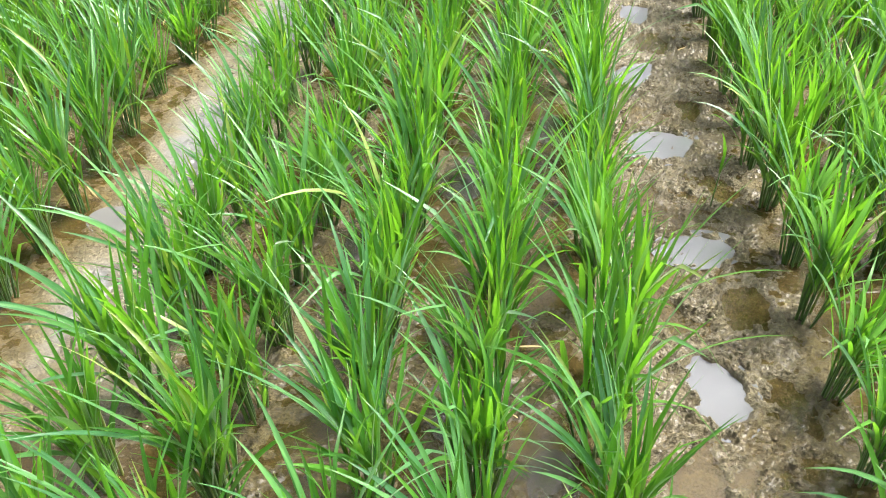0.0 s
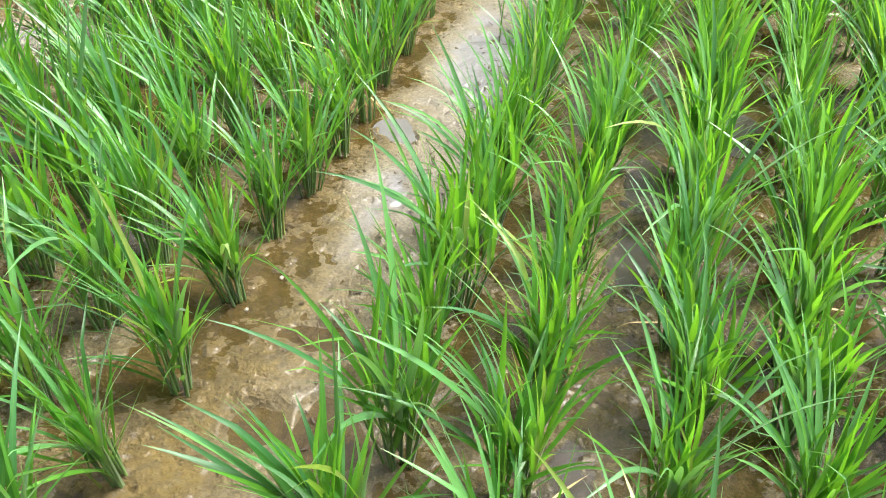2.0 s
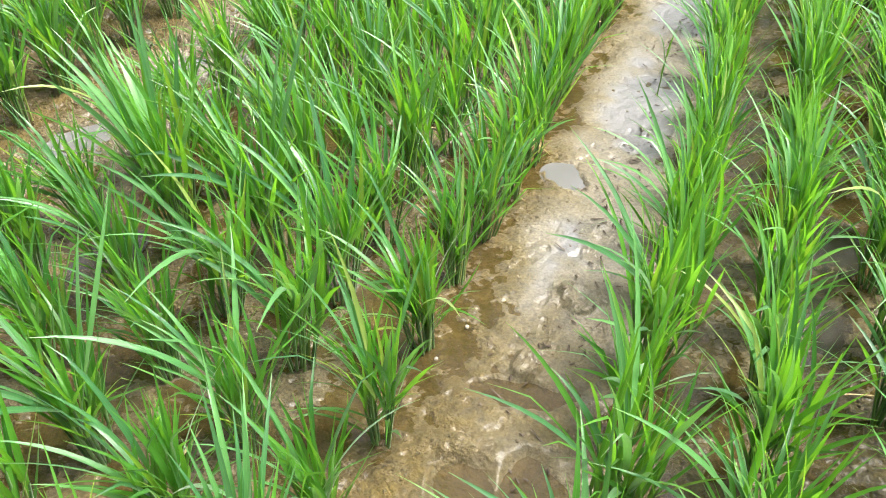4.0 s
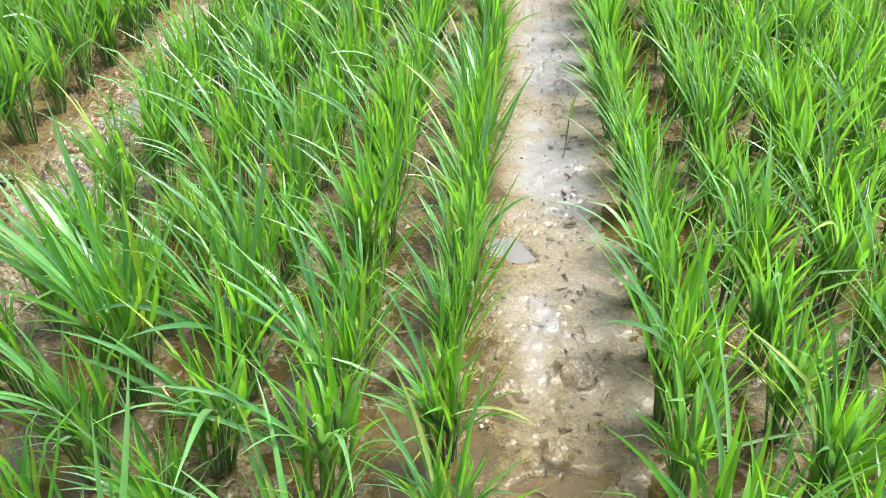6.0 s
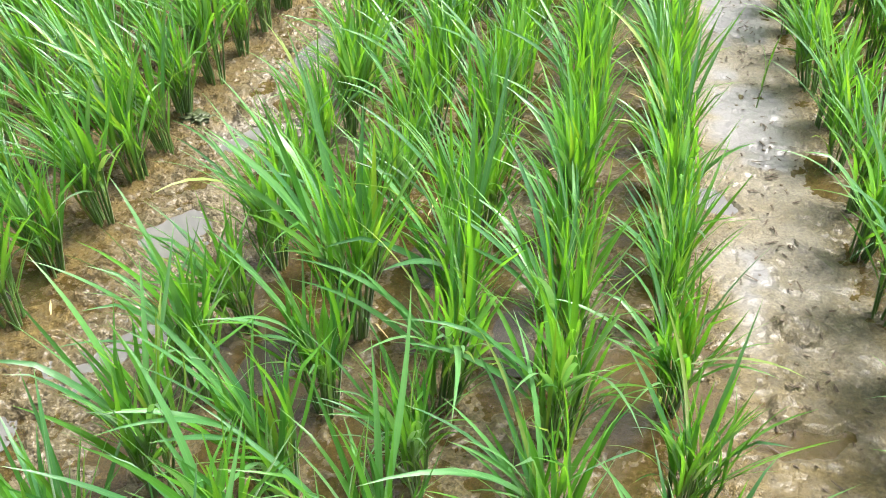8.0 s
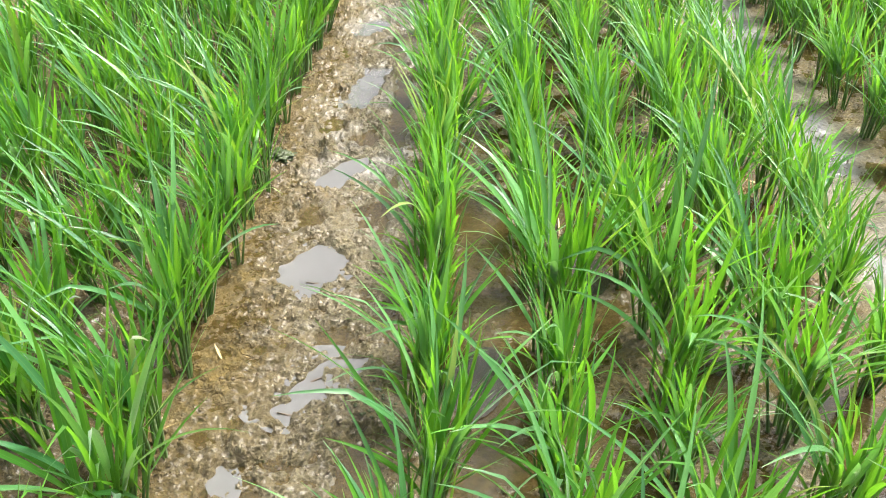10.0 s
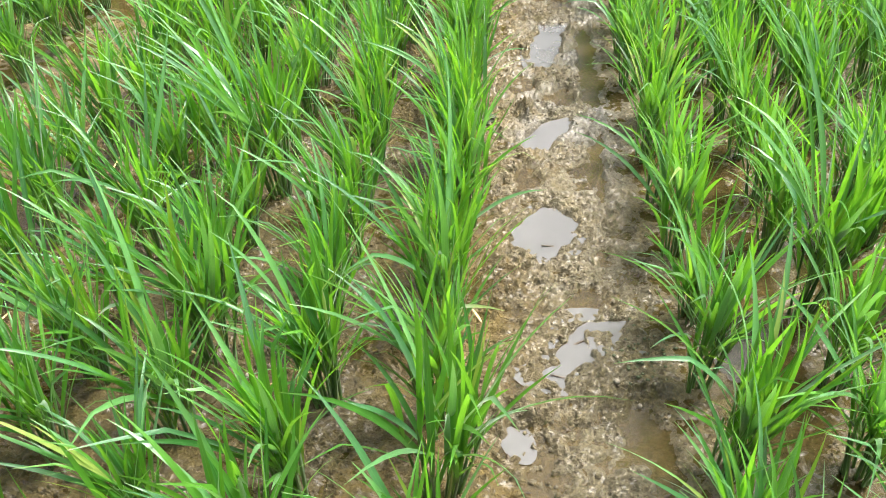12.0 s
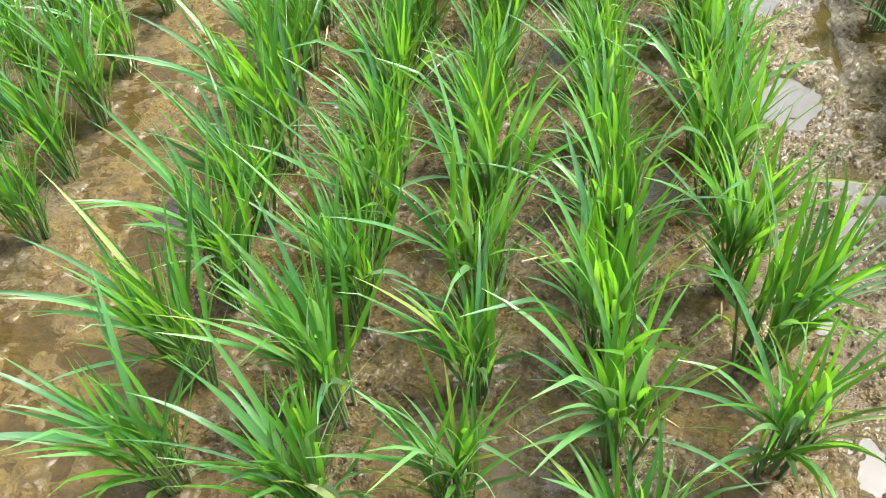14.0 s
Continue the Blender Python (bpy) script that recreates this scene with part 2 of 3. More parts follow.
# puddles: x, y, half width, half length, turn in degrees, depth
PUDDLES = [
    (0.44, 1.20, 0.072, 0.105, 8, 0.03), (0.47, 1.68, 0.095, 0.062, 12, 0.03), (0.43, 2.18, 0.10, 0.085, 30, 0.026),
    (0.39, 2.63, 0.07, 0.13, -25, 0.028), (0.42, 3.15, 0.07, 0.10, 10, 0.028),
    (-2.475, 1.30, 0.078, 0.11, -8, 0.03), (-2.47, 0.82, 0.035, 0.022, 20, 0.020), (-2.355, 0.955, 0.07, 0.026, 22, 0.022),
    (-2.425, 0.885, 0.026, 0.075, -28, 0.023), (-2.55, 0.635, 0.026, 0.045, 25, 0.022), (-2.47, 1.79, 0.058, 0.14, -36, 0.026),
    (-2.44, 2.43, 0.07, 0.19, -12, 0.028), (-2.485, 3.02, 0.065, 0.11, -5, 0.028),
    (-1.08, 1.665, 0.065, 0.05, -20, 0.02), (-0.385, 1.62, 0.07, 0.10, 0, 0.014), (-0.39, 1.30, 0.05, 0.12, 0, 0.013),
    (-0.16, 1.95, 0.06, 0.09, 0, 0.013), (0.10, 2.24, 0.05, 0.07, 0, 0.013), (-0.98, 0.885, 0.15, 0.05, 8, 0.012),
    (-2.315, 1.62, 0.035, 0.20, 3, 0.010), (-2.305, 2.25, 0.05, 0.40, -2, 0.010), (-2.29, 0.62, 0.06, 0.14, 8, 0.010), (-0.87, 0.64, 0.10, 0.10, 0, 0.011), (-0.10, 1.11, 0.05, 0.08, 0, 0.014), (-0.44, 0.70, 0.05, 0.07, 0, 0.014),
    (-1.78, 1.32, 0.05, 0.09, 0, 0.014), (-1.84, 2.95, 0.05, 0.13, 0, 0.014), (-1.54, 1.06, 0.045, 0.08, 10, 0.014), (-2.06, 0.92, 0.05, 0.09, -15, 0.014),
    (-3.97, 0.845, 0.06, 0.05, 0, 0.014), (-3.97, 0.43, 0.12, 0.05, 5, 0.012), (-2.82, 0.98, 0.045, 0.06, 0, 0.014), (-3.06, 1.53, 0.04, 0.06, 0, 0.014),
    (0.10, 0.94, 0.04, 0.06, 0, 0.014), (-2.50, 0.30, 0.035, 0.06, 0, 0.02), (-0.13, 0.62, 0.04, 0.06, 0, 0.014), (-3.35, 0.28, 0.05, 0.06, 0, 0.012),
]
# footprints without water and mounds: x, y, half width, half length, turn, depth (a mound is negative)
PRINTS = [
    (0.40, 0.92, 0.06, 0.11, 15, 0.022), (0.55, 1.45, 0.06, 0.11, -10, 0.02), (0.38, 1.44, 0.05, 0.10, 10, 0.018), (0.57, 1.95, 0.06, 0.10, 0, 0.02),
    (0.52, 2.42, 0.05, 0.10, 10, 0.02), (0.34, 1.92, 0.05, 0.09, -20, 0.018), (0.47, 2.9, 0.06, 0.11, 0, 0.02), (0.60, 1.18, 0.045, 0.09, 5, 0.015),
    (-2.53, 0.74, 0.06, 0.05, 0, -0.024), (-2.33, 0.80, 0.09, 0.08, 0, -0.012), (-2.58, 1.05, 0.07, 0.06, 0, -0.012), (-2.40, 1.06, 0.07, 0.05, 20, 0.018),
    (-2.52, 1.55, 0.06, 0.09, 10, 0.016), (-2.36, 1.58, 0.05, 0.08, -10, 0.014), (-2.42, 2.02, 0.06, 0.08, 0, 0.02), (-2.55, 2.12, 0.05, 0.09, 0, 0.016),
    (-2.40, 2.78, 0.06, 0.10, 0, 0.02), (-2.62, 0.50, 0.06, 0.09, 20, -0.010), (-2.42, 0.45, 0.06, 0.10, -10, -0.012),
    (-2.53, 1.905, 0.045, 0.05, 0, -0.030), (-2.46, 2.08, 0.05, 0.05, 0, -0.018), (-2.44, 2.66, 0.06, 0.05, 0, -0.014), (-2.56, 0.70, 0.03, 0.07, -20, -0.016),
    (-0.99, 0.96, 0.06, 0.05, 15, -0.022), (-0.92, 1.18, 0.05, 0.045, 0, -0.014), (-1.02, 0.72, 0.07, 0.06, 0, -0.016), (-0.90, 1.42, 0.05, 0.09, 0, 0.006), (-1.0, 0.62, 0.07, 0.10, 0, 0.014),
    (-4.0, 0.75, 0.06, 0.12, 0, 0.014), (-3.95, 1.35, 0.06, 0.12, 10, 0.014), (-4.08, 1.85, 0.06, 0.12, -10, 0.014),
]


def lattice(seed, n=256):
    return np.random.RandomState(seed).rand(n, n)


def value_noise(x, y, scale, seed):
    """Smooth noise in 0..1 over arrays of places."""
    g = lattice(seed)
    n = g.shape[0]
    u, v = x * scale + 71.3, y * scale + 37.7
    i, j = np.floor(u).astype(int), np.floor(v).astype(int)
    fu, fv = u - i, v - j
    fu, fv = fu * fu * (3 - 2 * fu), fv * fv * (3 - 2 * fv)
    i0, i1, j0, j1 = i % n, (i + 1) % n, j % n, (j + 1) % n
    return (g[i0, j0] * (1 - fu) + g[i1, j0] * fu) * (1 - fv) + (g[i0, j1] * (1 - fu) + g[i1, j1] * fu) * fv


def fbm(x, y, scale, seed, octaves=4, gain=0.5):
    total, amp, norm = 0.0, 1.0, 0.0
    for k in range(octaves):
        total = total + amp * value_noise(x, y, scale * 2.03 ** k, seed + k)
        norm += amp
        amp *= gain
    return total / norm


def smooth(a, b, x):
    t = np.clip((x - a) / (b - a), 0, 1)
    return t * t * (3 - 2 * t)


def band(x, lo, hi, soft=0.06):
    return smooth(lo - soft, lo + soft, x) * (1 - smooth(hi - soft, hi + soft, x))


def relief(x, y):
    """Height of the mud and its tone (rust, grey, roughness, glaze)."""
    wx = x + 0.09 * (fbm(x, y, 11, 20) - 0.5)
    wy = y + 0.09 * (fbm(x, y, 11, 30) - 0.5)
    la, lb, lc, ld = (band(wx, lo + 0.05, hi - 0.05) for lo, hi in (LANES[k] for k in "abcd"))
    z = -0.008 + 0.022 * (fbm(x, y, 4.5, 1) - 0.5) + 0.020 * (fbm(x, y, 22, 5) - 0.5) * (1 - 0.6 * lb)
    walked = np.maximum(la, lc)
    west = band(wx, -3.85, -2.66, 0.08)
    clods = np.abs(fbm(x, y, 26, 9, 4, 0.6) - 0.5) * 2
    z = z + walked * (0.010 + 0.026 * (clods - 0.25)) + lb * 0.011 + ld * 0.004 + lb * 0.003 * (clods - 0.25)
    crumbs = fbm(x, y, 55, 14, 2, 0.6)
    folds = np.abs(fbm(x + 0.03 * fbm(x, y, 14, 71), y * 1.6, 17, 75, 3) - 0.5) * 2
    z = z + walked * 0.018 * (0.28 - folds)
    z = z + (walked * 0.013 + lb * 0.001 + ld * 0.007 + west * 0.008 + 0.006 * (1 - 0.8 * lb)) * (crumbs - 0.5) + west * 0.006
    # torn crumbs of mud in patches
    loose = smooth(0.42, 0.60, fbm(x, y, 9, 83, 3))
    torn = np.abs(fbm(x, y, 62, 87, 3, 0.62) - 0.5) * 2
    z = z + (walked * (0.3 + 0.7 * loose) * 0.013 + west * (0.4 + 0.6 * loose) * 0.014 + lb * loose * 0.002) * (torn - 0.25)
    z = z + (ld * 0.022 + lb * 0.010 * (1 - smooth(0.9, 1.3, wy))) * (fbm(x, y, 13, 45, 3) - 0.5)
    planted = np.clip(1 - walked - lb - ld, 0, 1)
    lumps = np.abs(fbm(x + 0.02 * fbm(x, y, 19, 41), y, 27, 43, 3, 0.6) - 0.5) * 2
    z = z + (planted * 0.018 + ld * 0.012) * (0.24 - lumps) * (0.35 + 0.65 * loose) + planted * 0.011 * (torn - 0.25)
    pits = smooth(0.66, 0.74, value_noise(x, y * 0.8, 48, 95)) * smooth(0.45, 0.6, fbm(x, y, 12, 97, 2))
    z = z - (walked * 0.004 + lb * 0.005) * pits
    holes = np.zeros_like(x)
    for px, py, hw, hl, turn, depth in PUDDLES + PRINTS:
        c, s = math.cos(radians(turn)), math.sin(radians(turn))
        dx, dy = wx - px, wy - py
        near = (np.abs(dx) < 0.4) & (np.abs(dy) < 0.4)
        u, v = dx[near] * c + dy[near] * s, -dx[near] * s + dy[near] * c
        r = np.hypot(u / (hw * 0.8), v / (hl * 0.8))
        dip = 1 - smooth(0.72, 1.22, r)
        rim = np.exp(-((r - 1.32) / 0.2) ** 2)
        zz = z[near]
        if depth > 0.021 or (depth > 0 and (px, py, hw, hl, turn, depth) in PUDDLES):
            zz = zz * (1 - dip) + (-depth) * dip + rim * depth * 0.22
        else:
            torn = np.abs(fbm(x[near], y[near], 48, 91, 3, 0.6) - 0.5) * 4
            zz = zz - depth * dip * (1.0 if depth > 0 else 0.75 + 0.5 * torn) + rim * max(depth, 0) * 0.3
        z[near] = zz
        holes[near] = np.maximum(holes[near], dip)
    # small swell of mud about each row
    for rx, _, _ in ROWS:
        z = z + 0.004 * np.exp(-((x - rx) / 0.05) ** 2)
    patch = fbm(x, y, 3.2, 50)
    left = lambda k, w: band(wx, LANES[k][0] - 0.12, LANES[k][0] + w, 0.1)
    rust = np.clip(0.95 * ld + 0.85 * left("b", 0.04) + 0.5 * lb * (1 - smooth(0.9, 1.4, wy)) + 0.6 * left("c", 0.22) + 0.25 + 1.2 * (patch - 0.55), 0, 1)
    rust = np.clip(rust + 0.3 * west * (1 - lc), 0, 1) * (1 - 0.7 * la)
    for cx, cy, wide in ((-2.43, 2.02, 0.06), (-2.44, 1.62, 0.05), (-2.56, 1.05, 0.07), (0.44, 1.80, 0.07), (0.52, 1.05, 0.08), (-2.36, 1.06, 0.06), (0.38, 2.35, 0.08)):
        rust = np.maximum(rust, 0.9 * np.exp(-((wx - cx) ** 2 + (wy - cy) ** 2) / wide ** 2))
    # wet silt of lanes b and c, where the sky's sheen goes into the tone
    glaze = band(wx - 0.04 * (1 - smooth(0.8, 1.5, wy)), -1.09, -0.80, 0.07) * (0.4 + 0.6 * smooth(0.75, 1.35, wy)) * (0.62 + 0.38 * smooth(0.36, 0.55, fbm(x, y, 6, 68, 3)))
    glaze = np.maximum(glaze, 0.7 * band(wx, -2.60, -2.22, 0.06) * smooth(1.25, 1.7, wy) * smooth(0.35, 0.6, fbm(x, y, 8, 66, 3)))
    grey = np.clip(0.55 * la + 0.95 * band(wx, -1.12, -0.78, 0.08) * (0.5 + 0.5 * smooth(0.95, 1.4, wy)) + 0.95 * band(wx, -2.62, -2.22, 0.08) * (0.5 + 0.5 * smooth(0.9, 1.3, wy)) + 0.27 - 0.3 * west + 1.0 * (fbm(x, y, 4.1, 60) - 0.5), 0, 1)
    rough = np.clip(walked + 0.3 * lb + 0.7 * west + 0.15, 0, 1)
    # beyond the planted stretch the mud lies plain
    inside = band(x, -5.6, 2.1, 0.35) * band(y, -0.25, 3.9, 0.35)
    fade = lambda a, plain: a * inside + plain * (1 - inside)
    return fade(z, 0.004), fade(rust, 0.3), fade(grey, 0.35), fade(rough, 0.3), fade(glaze, 0.0)


def spread(lo, hi, step, far):
    """Even steps from lo to hi, growing ones out to far."""
    mid = list(np.arange(lo, hi, step))
    out, s = [], step
    while not out or out[-1] < far:
        s *= 1.45
        out.append((out[-1] if out else 0) + s)
    return np.array([lo - o for o in reversed(out)] + mid + [mid[-1] + o for o in out])


def sheet(name, xs, ys, zs, material, tone=None):
    nx, ny = len(xs), len(ys)
    X, Y = np.meshgrid(xs, ys, indexing="ij")
    co = np.stack([X, Y, zs], -1).reshape(-1, 3)
    i, j = np.meshgrid(np.arange(nx - 1), np.arange(ny - 1), indexing="ij")
    a = (i * ny + j).ravel()
    quads = np.stack([a, a + ny, a + ny + 1, a + 1], 1)
    me = bpy.data.meshes.new(name)
    me.vertices.add(len(co))
    me.vertices.foreach_set("co", co.ravel())
    me.loops.add(quads.size)
    me.loops.foreach_set("vertex_index", quads.ravel().astype(np.int32))
    me.polygons.add(len(quads))
    me.polygons.foreach_set("loop_start", np.arange(0, quads.size, 4, dtype=np.int32))
    me.polygons.foreach_set("use_smooth", np.ones(len(quads), dtype=bool))
    me.update()
    if tone is not None:
        at = me.color_attributes.new("silt", "FLOAT_COLOR", "POINT")
        rgba = np.stack([t.ravel() for t in tone], 1)
        at.data.foreach_set("color", rgba.ravel().astype(np.float32))
    me.materials.append(material)
    return new(name, me)


def lane_steps(xs):
    """Closer steps of x where the trodden lanes lie."""
    extra = [np.arange(LANES[k][0] + 0.03, LANES[k][1] - 0.02, 0.004) for k in "abc"]
    keep = [x for x in xs if not any(LANES[k][0] + 0.025 < x < LANES[k][1] - 0.015 for k in "abc")]
    return np.sort(np.concatenate([keep, *extra]))


GX, GY = lane_steps(np.unique(np.concatenate([np.arange(-4.35, 0.8, 0.0062), [x for x in spread(-5.2, 1.7, 0.012, 400) if not -4.355 < x < 0.804]]))), np.unique(np.concatenate([np.arange(0.25, 2.0, 0.0045), [y for y in spread(0.05, 3.3, 0.0075, 400) if not 0.246 < y < 2.002]]))
X, Y = np.meshgrid(GX, GY, indexing="ij")
Z, RUST, GREY, ROUGH, GLAZE = relief(X, Y)
ground = sheet("ground", GX, GY, Z, MUD, (RUST, GREY, ROUGH, GLAZE))
tagged(ground, "wet brown paddy mud with footprints and silt", "ground", kind="structure")


def ground_z(x, y):
    i = int(np.clip(np.searchsorted(GX, x), 0, len(GX) - 1))
    j = int(np.clip(np.searchsorted(GY, y), 0, len(GY) - 1))
    return float(Z[i, j])


WX, WY = spread(-5.3, 1.75, 0.5, 60), spread(0.0, 4.0, 0.5, 60)
water = sheet("water", WX, WY, np.full((len(WX), len(WY)), WATER_Z), WATER)
tagged(water, "shallow muddy water standing in puddles between the rows", "water", kind="structure")


# ---- milky puddles in the footprints, sky glare painted into their colour ----
def puddle(x, y, hw, hl, turn, water=MILKY_SKY, label="milky grey puddle with painted sky glare in a trodden footprint"):
    bm = bmesh.new()
    ring = [bm.verts.new((hw * 1.3 * math.cos(a), hl * 1.3 * math.sin(a), 0.0)) for a in (2 * math.pi * k / 28 for k in range(28))]
    bm.faces.new(ring)
    me = bpy.data.meshes.new("puddle")
    bm.to_mesh(me)
    bm.free()
    me.materials.append(water)
    ob = new("puddle", me)
    ob.matrix_basis = pose(x, y, WATER_Z + 0.003, 0, 0, turn)
    tagged(ob, label, "puddle", kind="structure")


for px, py, hw, hl, turn, depth in PUDDLES:
    if depth > 0.0125 and not (-2.52 < px < -2.3 and 0.8 < py < 1.0):
        if px > 0.3:
            puddle(px, py, hw, hl, turn)
        elif depth < 0.016:
            puddle(px, py, hw, hl, turn, FILM, "thin grey film of water lying on brown mud")
        else:
            puddle(px, py, hw, hl, turn, SILTY_SKY, "grey-brown silty puddle with painted sky tint in wet mud")
puddle(-2.42, 0.89, 0.13, 0.10, 20, SILTY_SKY, "grey-brown silty puddle with painted sky tint in wet mud")


# ---- rice plants ----
class Strips:
    """Gathers leaf blades and stems as vertices, faces and a map."""

    def __init__(self):
        self.v, self.f, self.uv = [], [], []

    def ring(self, pts, us, along):
        self.v.extend(pts)
        self.uv.extend((u, along) for u in us)
        return len(self.v) - len(pts)

    def mesh(self, name, material):
        me = bpy.data.meshes.new(name)
        me.from_pydata([tuple(p) for p in self.v], [], self.f)
        layer = me.uv_layers.new(name="UVMap")
        idx = np.empty(len(me.loops), dtype=np.int32)
        me.loops.foreach_get("vertex_index", idx)
        layer.data.foreach_set("uv", np.array(self.uv, dtype=np.float32)[idx].ravel())
        me.polygons.foreach_set("use_smooth", np.ones(len(me.polygons), dtype=bool))
        me.materials.append(material)
        me.update()
        return me


WIND = np.array([-0.9, -0.35, 0.0])


def blade(st, rng, base, az, tilt, length, width, curl, wind):
    """A long narrow leaf: folded along its midrib, tapering to a tip, arching outwards."""
    n = 8
    p = np.array(base, dtype=float)
    out = np.array([math.cos(az), math.sin(az), 0.0])
    twist0, twist1 = rng.uniform(-0.3, 0.3), rng.uniform(-1.2, 1.2)
    kink = rng.uniform(0.5, 0.85) if rng.random() < 0.16 else 2.0
    last = None
    for k in range(n + 1):
        s = k / n
        th = tilt + curl * s ** 1.8 + (0.5 if s > kink else 0.0)
        d = out * math.sin(th) + np.array([0, 0, 1.0]) * math.cos(th) + WIND * wind * s * s
        d = d / np.linalg.norm(d)
        side = np.cross(d, np.array([0, 0, 1.0]))
        side = side / max(np.linalg.norm(side), 1e-6)
        up = np.cross(side, d)
        a = twist0 + twist1 * s
        side, up = side * math.cos(a) + up * math.sin(a), up * math.cos(a) - side * math.sin(a)
        w = width * 0.5 * (0.5 + 0.5 * min(1, s / 0.3)) * max(0.03, 1 - max(0.0, (s - 0.4) / 0.6) ** 1.6)
        fold = 0.32 * w
        now = st.ring([p - side * w + up * fold, p, p + side * w + up * fold], (0.0, 0.5, 1.0), s)
        if last is not None:
            st.f.append((last, last + 1, now + 1, now))
            st.f.append((last + 1, last + 2, now + 2, now + 1))
        last = now
        p = p + d * (length / n)


def stem(st, base, tip, r0, r1):
    base, tip = np.array(base), np.array(tip)
    last = None
    for k in range(3):
        s = k / 2
        c, r = base + (tip - base) * s, r0 + (r1 - r0) * s
        now = st.ring([c + r * np.array([math.cos(a), math.sin(a), 0]) for a in (0.3, 1.87, 3.44, 5.01)], (0.2, 0.4, 0.6, 0.8), 0.1 + 0.5 * s)
        if last is not None:
            for q in range(4):
                st.f.append((last + q, last + (q + 1) % 4, now + (q + 1) % 4, now + q))
        last = now


def plant_parts(seed, tillers, tall, spray):
    """Stems, tuft and single arching blades of one hill of rice."""
    rng = random.Random(seed)
    stems, tuft, singles = Strips(), Strips(), []
    for k in range(tillers):
        az = rng.uniform(0, 2 * math.pi)
        r = 0.026 * math.sqrt(rng.random())
        base = (r * math.cos(az), r * math.sin(az), -0.025)
        lean = rng.uniform(0.0, 0.20) * (0.4 + r / 0.03)
        high = tall * rng.uniform(0.30, 0.50)
        top = (base[0] + math.cos(az) * math.sin(lean) * high, base[1] + math.sin(az) * math.sin(lean) * high, base[2] + high)
        stem(stems, base, top, 0.0040, 0.0022)
        side = rng.uniform(0, 2 * math.pi)
        for lv in range(3):
            f = rng.uniform(*((0.38, 0.60), (0.60, 0.82), (0.85, 1.0))[lv])
            foot = [base[i] + (top[i] - base[i]) * f for i in range(3)]
            # leaves stand to either side of the stem in turn, and lean a little with the wind
            a = side + math.pi * lv + rng.gauss(0, 0.5)
            if lv == 0:
                args = (rng.uniform(0.16, 0.62), tall * rng.uniform(0.40, 0.62), rng.uniform(0.0, 0.9))
            elif lv == 1:
                args = (rng.uniform(0.10, 0.50), tall * rng.uniform(0.48, 0.76), rng.uniform(0.0, 0.9))
            else:
                args = (rng.uniform(0.0, 0.28), tall * rng.uniform(0.44, 0.64), rng.uniform(0.0, 0.45))
            blade(tuft, rng, foot, a, args[0], args[1], rng.uniform(0.0076, 0.0122), args[2], spray * rng.uniform(0.0, 1.0))
    # the broad outer leaves, most of them bent the way the wind blows, stiff up to the last third
    for k in range(rng.randint(11, 14)):
        a = rng.gauss(math.pi + 0.3, 1.1)
        foot = (0.016 * math.cos(a), 0.016 * math.sin(a), tall * rng.uniform(0.19, 0.42))
        one = Strips()
        reach = rng.random()
        blade(one, rng, foot, a, 0.15 + 0.50 * reach, tall * rng.uniform(0.50, 0.84), rng.uniform(0.0098, 0.0138), rng.uniform(0.1, 0.5) + 0.9 * reach * rng.random() ** 1.5, spray * 0.6)
        singles.append(one)
    return stems, tuft, singles


def rice_plant(seed, tillers, tall, spray):
    stems, tuft, singles = plant_parts(seed, tillers, tall, spray)
    root = new("rice_plant")
    tagged(root, "young green rice plant tufted in wet mud", "rice plant", "rows of rice")
    new("stem_clump", stems.mesh("stem_clump", STEM)).parent = root
    new("leaf_tuft", tuft.mesh("leaf_tuft", LEAF)).parent = root
    for one in singles:
        new("leaf_blade", one.mesh("leaf_blade", BROAD)).parent = root
    return root, (stems, tuft, singles)


